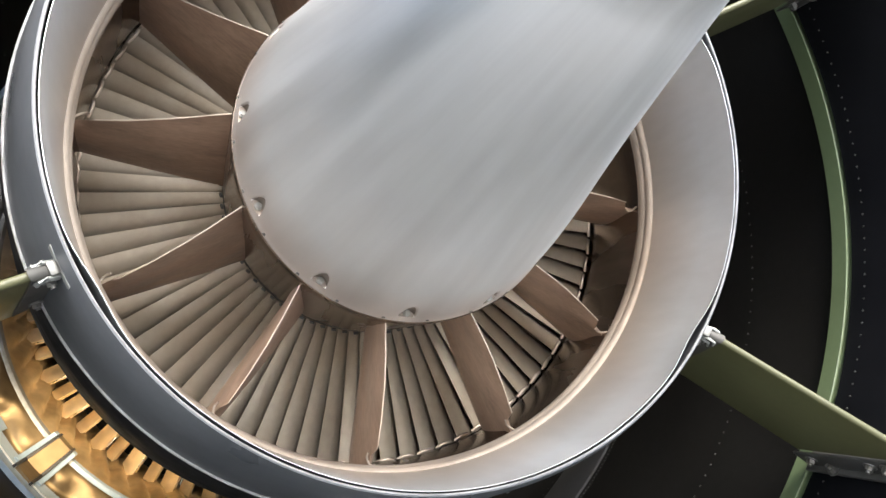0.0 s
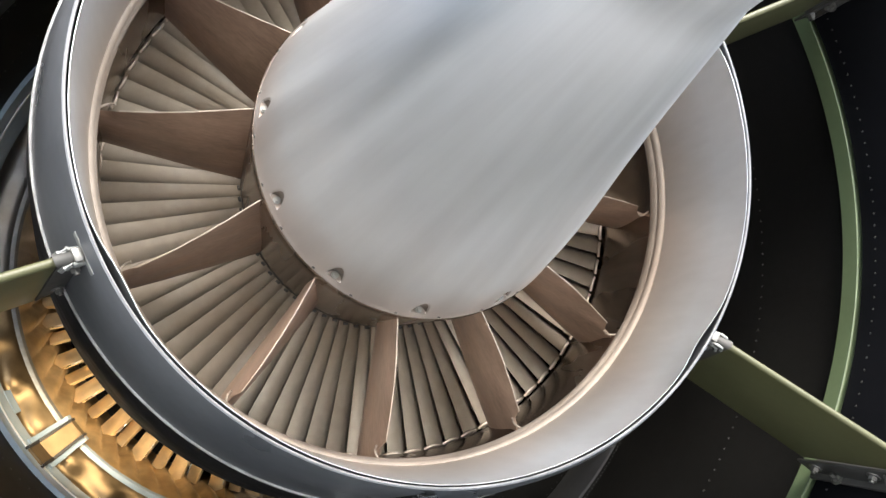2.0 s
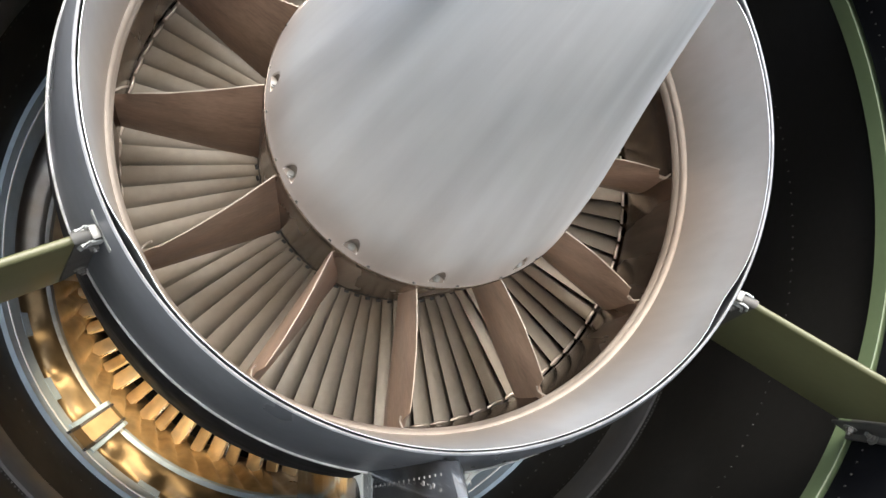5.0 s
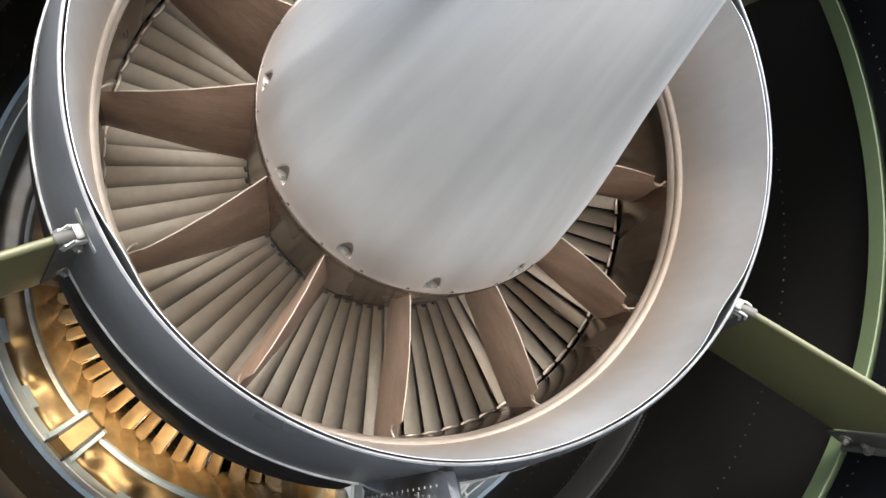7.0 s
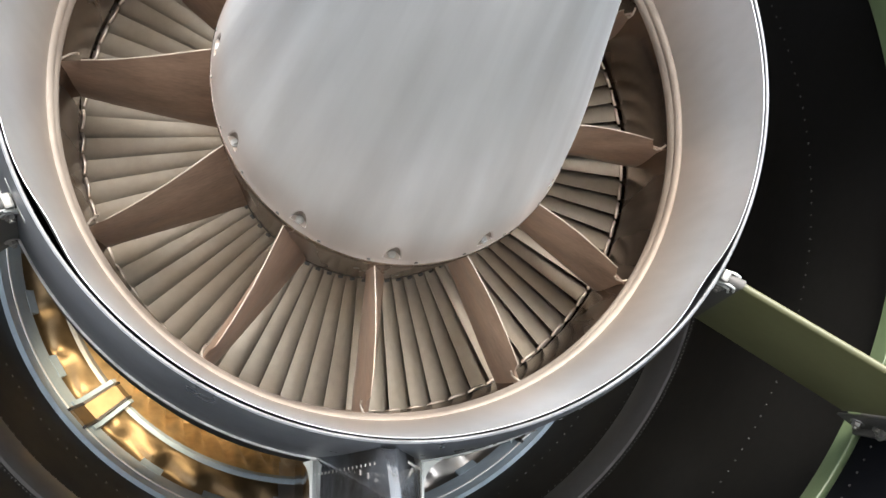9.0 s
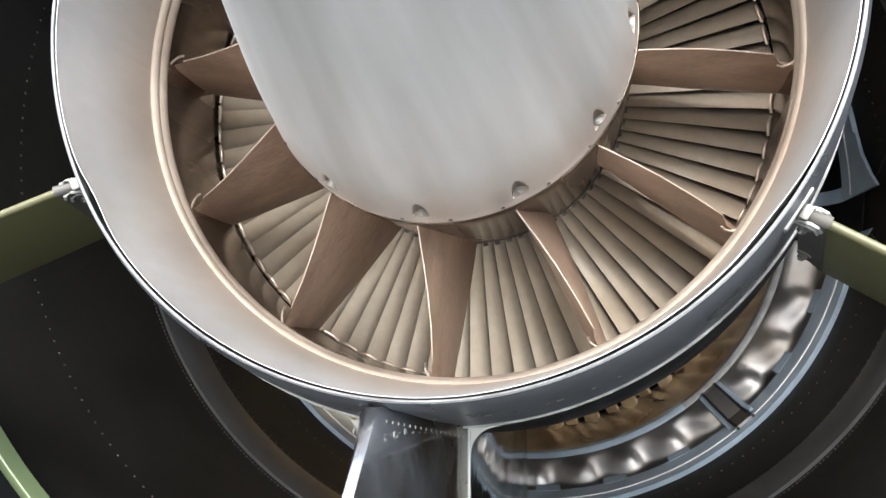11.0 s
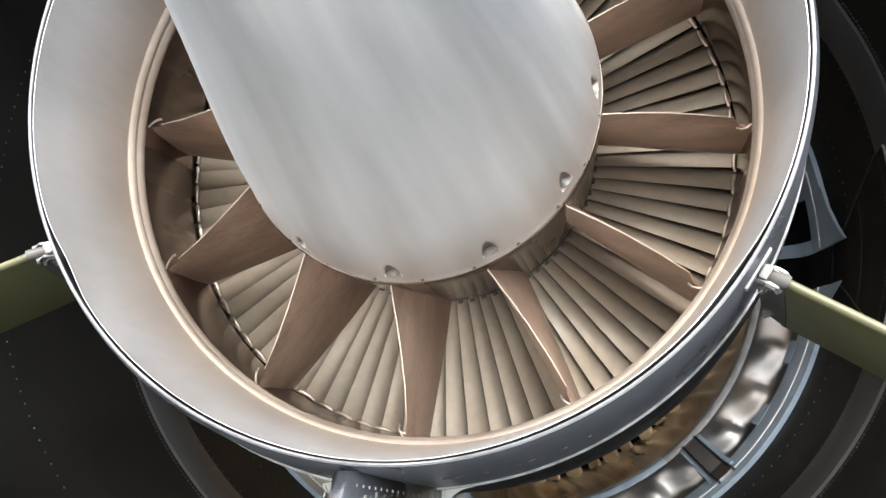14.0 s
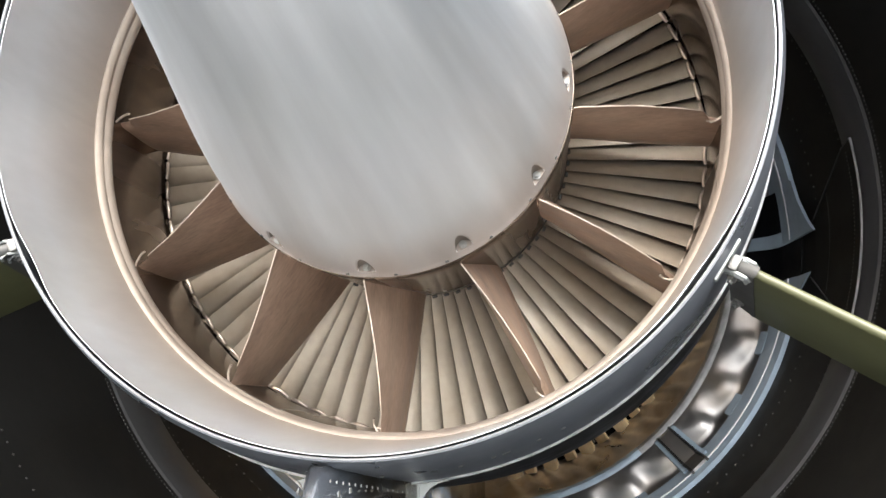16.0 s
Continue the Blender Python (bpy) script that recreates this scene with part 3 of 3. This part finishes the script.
bm = revolve([(0.93, 1.50), (0.922, 1.520), (0.914, 1.532), (0.905, 1.538), (0.896, 1.542), (0.887, 1.545), (0.878, 1.548), (0.869, 1.551), (0.860, 1.554), (0.852, 1.557), (0.840, 1.566), (0.828, 1.584), (0.95, 1.60)], 336)
for v in bm.verts:
    r = math.hypot(v.co.x, v.co.z)
    if 0.852 < r < 0.928:
        a = math.degrees(math.atan2(v.co.z, v.co.x))
        v.co.y -= (0.022 if a > -90 else 0.020) * max(0.0, min(1.0, (abs(a) - 16) / 3, (164 - abs(a)) / 3)) * math.sin(math.pi * (r - 0.852) / 0.078) * lobe((a + 28.0) / 9.4)
for v in bm.verts:
    v.co.x -= 0.025 * max(0.0, min(1.0, (0.93 - math.hypot(v.co.x, v.co.z)) / 0.102))
paint_glow(part("bumped_liner", bm, MIRROR, guide, "polished liner with soft bumps, dark painted glow on one side"), GLOW_DARK)
bm = revolve([(0.824, 1.61), (0.819, 1.64), (0.814, 1.67), (0.808, 1.70), (0.802, 1.73), (0.796, 1.76), (0.791, 1.79), (0.787, 1.82), (0.785, 2.1), (0.95, 2.1), (0.95, 1.62)], 840)
for v in bm.verts:
    if math.hypot(v.co.x, v.co.z) < 0.94 and v.co.y < 1.9:
        a = math.degrees(math.atan2(v.co.z, v.co.x))
        k = 1 - (0.018 if a > -100 else 0.030) * min(1.0, (v.co.y - 1.61) / 0.08) * abs(math.sin(radians(a * 35 + v.co.y * 700)))
        v.co.x, v.co.z = v.co.x * k - 0.025 - 0.01 * min(1.0, (v.co.y - 1.6) / 0.2), v.co.z * k
paint_glow(part("vane_liner", bm, BROWN, guide, "brown polished liner round the vanes, gold glow painted on one side"), GLOW_GOLD)
for b0, b1, m, label in ((-134.5, -52.5, BLUE, "pale blue band"), (-52.5, 225.5, RIM, "dull grey band")):
    band = part("mid_band", revolve([(0.840, 1.565), (0.826, 1.574), (0.822, 1.600), (0.95, 1.608), (0.95, 1.575)], 110, b0, b1), m, guide, label)
    band.location.x = -0.025
bm = bmesh.new()
box(bm, (0.046, 0.003, 0.005), radial(0, 0.735, 1.772), 0.0008)
clip = part("vane_clip", bm, STEEL, guide, "thin bright clip")
clip.location, clip.rotation_euler = (-0.035, 0, 0), (0, radians(162.5), 0)
for k in range(1, 22):
    o = new("vane_clip", clip.data)
    o.parent, o.location = guide, (-0.035, 0, 0)
    o.rotation_euler = (0, radians(162.5 - 360 / 70 * 2 * k - 0.6 * math.sin(k * 2.7)), 0)
# unseen black plate, added to shut out light from the duct's open front
part("blocking_plate", revolve([(0.3, 2.1), (0.95, 2.1), (0.95, 2.12), (0.3, 2.12)], 96), BLACK, guide)

ring = thing("duct_flange", "pale blue flange ring with stepped pads and hatch frames", "flange")


def sheet(a0, a1, n, aft, front, r, thick=0.004):
    """A curved plate on the duct between two edges given as lines of (angle, y)."""
    def edge(line, a):
        for (p, yp), (q, yq) in zip(line, line[1:]):
            if p <= a <= q:
                return yp + (yq - yp) * (a - p) / (q - p)
        return line[-1][1] if a > line[-1][0] else line[0][1]

    bm = bmesh.new()
    rings = []
    for k in range(n + 1):
        a = a0 + (a1 - a0) * k / n
        y0, y1 = edge(aft, a), edge(front, a)
        rings.append([bm.verts.new(at(q, a, y)) for q, y in ((r, y0), (r, y1), (r + thick, y1), (r + thick, y0))])
    for p, q in zip(rings, rings[1:]):
        for c in range(4):
            bm.faces.new((p[c], p[(c + 1) % 4], q[(c + 1) % 4], q[c]))
    bm.faces.new(rings[0]), bm.faces.new(rings[-1][::-1])
    return bm


for a0, a1 in ((-170.0, -10.0), (7.0, 190.0)):
    part("flange_arc", revolve([(0.921, 1.29), (0.919, 1.33), (0.917, 1.465), (0.929, 1.47), (0.934, 1.29)], 120, a0, a1), BLUE, ring)
    part("paint_line", revolve([(0.9165, 1.345), (0.9160, 1.353), (0.919, 1.353), (0.919, 1.345)], 120, a0, a1), WHITE, ring, "thin white painted line")
# at the splitter the flange stops: pointed ends, dark sheets in place of the framed opening and the gap, and a black
# panel
TIP_UP = [(-3.4, 1.155), (-1.0, 1.20), (3.0, 1.25), (8.0, 1.27)]
TIP_LOW = [(-18.0, 1.27), (-13.0, 1.235), (-10.3, 1.165)]
PANEL_AFT = [(-19.2, 0.912), (7.0, 0.914)]
PANEL_FRONT = [(-19.2, 0.914), (-18.5, 0.97), (-10.2, 1.24), (-2.0, 1.24), (6.3, 0.97), (7.0, 0.916)]
part("end_frame", sheet(-3.4, 7.0, 16, TIP_UP, [(-3.4, 1.41), (7.0, 1.41)], 0.917, 0.008), BLUE, ring, "pointed pale blue end frame")
part("end_point", sheet(-16.0, -10.3, 10, TIP_LOW, [(-18.0, 1.30), (-10.3, 1.30)], 0.9165, 0.004), BLUE, ring)
part("paint_line", sheet(-3.0, 7.0, 10, [(-3.4, 1.335), (7.0, 1.345)], [(-3.4, 1.343), (7.0, 1.353)], 0.9155, 0.002), WHITE, ring)
CONE = [(0.9165, 1.41), (0.912, 1.44), (0.896, 1.475), (0.806, 1.555)]
part("side_bar", shell(CONE, 0.006, 4, -3.4, -0.8), BLUE, ring)
part("opening", shell([(r + 0.004, y) for r, y in CONE], 0.006, 10, -0.8, 7.0), NAVY, ring, "dark sheet laid inside the blue frame")
part("gap_sheet", shell([(0.925, 1.27)] + [(r + 0.003, y) for r, y in CONE], 0.006, 10, -10.3, -3.4), NAVY, ring, "black sheet laid for the dark gap at the splitter")
part("splitter_panel", sheet(-19.2, 7.0, 40, PANEL_AFT, PANEL_FRONT, 0.9405, 0.004), BLACK, duct, "black riveted splitter panel")
part("panel_edge", sheet(-19.2, 7.0, 40, [(-19.2, 0.909), (7.0, 0.911)], [(-19.2, 0.912), (7.0, 0.914)], 0.9395, 0.005), RIM, duct, "worn bright panel edge")
for up in (True, False):
    ends = [(7.0, 0.916), (6.3, 0.97), (-2.0, 1.24)] if up else [(-19.2, 0.914), (-18.5, 0.97), (-10.2, 1.24)]
    line = [at(0.9405, a, y) for a, y in ends]
    part("panel_bead", tube(line, 0.002), STRIP, duct)
bm = bmesh.new()
for k in range(40):
    for y, a in ((0.945, -18.0 + 0.6 * k), (1.10, -14.0 + 0.42 * k if k < 38 else 0.0)):
        m = radial(a, 0.9405, y)
        cyl(bm, 0.0024, 0.0024, m @ pose(0, 0, 0, 0, -90, 0), 6)
tagged(part("rivets", bm, RIVET, duct), kind="stuff")
for k in range(24):
    a = -163 + 6.43 * k
    if k % 2 or abs(a + 47.5) < 4 or abs(a + 139.5) < 4:
        continue
    part("pad", revolve([(0.916, 1.455), (0.909, 1.505), (0.928, 1.512), (0.93, 1.455)], 6, a - 2.2, a + 2.2), BLUE, ring)
# the hatch on the warm side has the reflected glow in its colour
for a, w in ((-47.5, 1.7), (-139.5, 2.0)):
    part("hatch", revolve([(0.912, 1.34), (0.905, 1.45), (0.822, 1.53), (0.822, 1.60), (0.95, 1.60), (0.95, 1.34)], 6, a - w + 0.3, a + w - 0.3), MIRROR if a > -90 else GLOW_DARK, ring, "polished metal hatch")
    for s in (-w, w):
        part("hatch_seal", revolve([(0.909, 1.33), (0.902, 1.445), (0.819, 1.525), (0.819, 1.60), (0.95, 1.60), (0.95, 1.33)], 2, a + s - 0.25, a + s + 0.25), RUBBER, ring, "black hatch seal")
        part("hatch_frame", revolve([(0.912, 1.40), (0.905, 1.455), (0.824, 1.54), (0.824, 1.60), (0.95, 1.60), (0.95, 1.40)], 4, a + 1.4 * s - 0.45, a + 1.4 * s + 0.45), BLUE, ring)
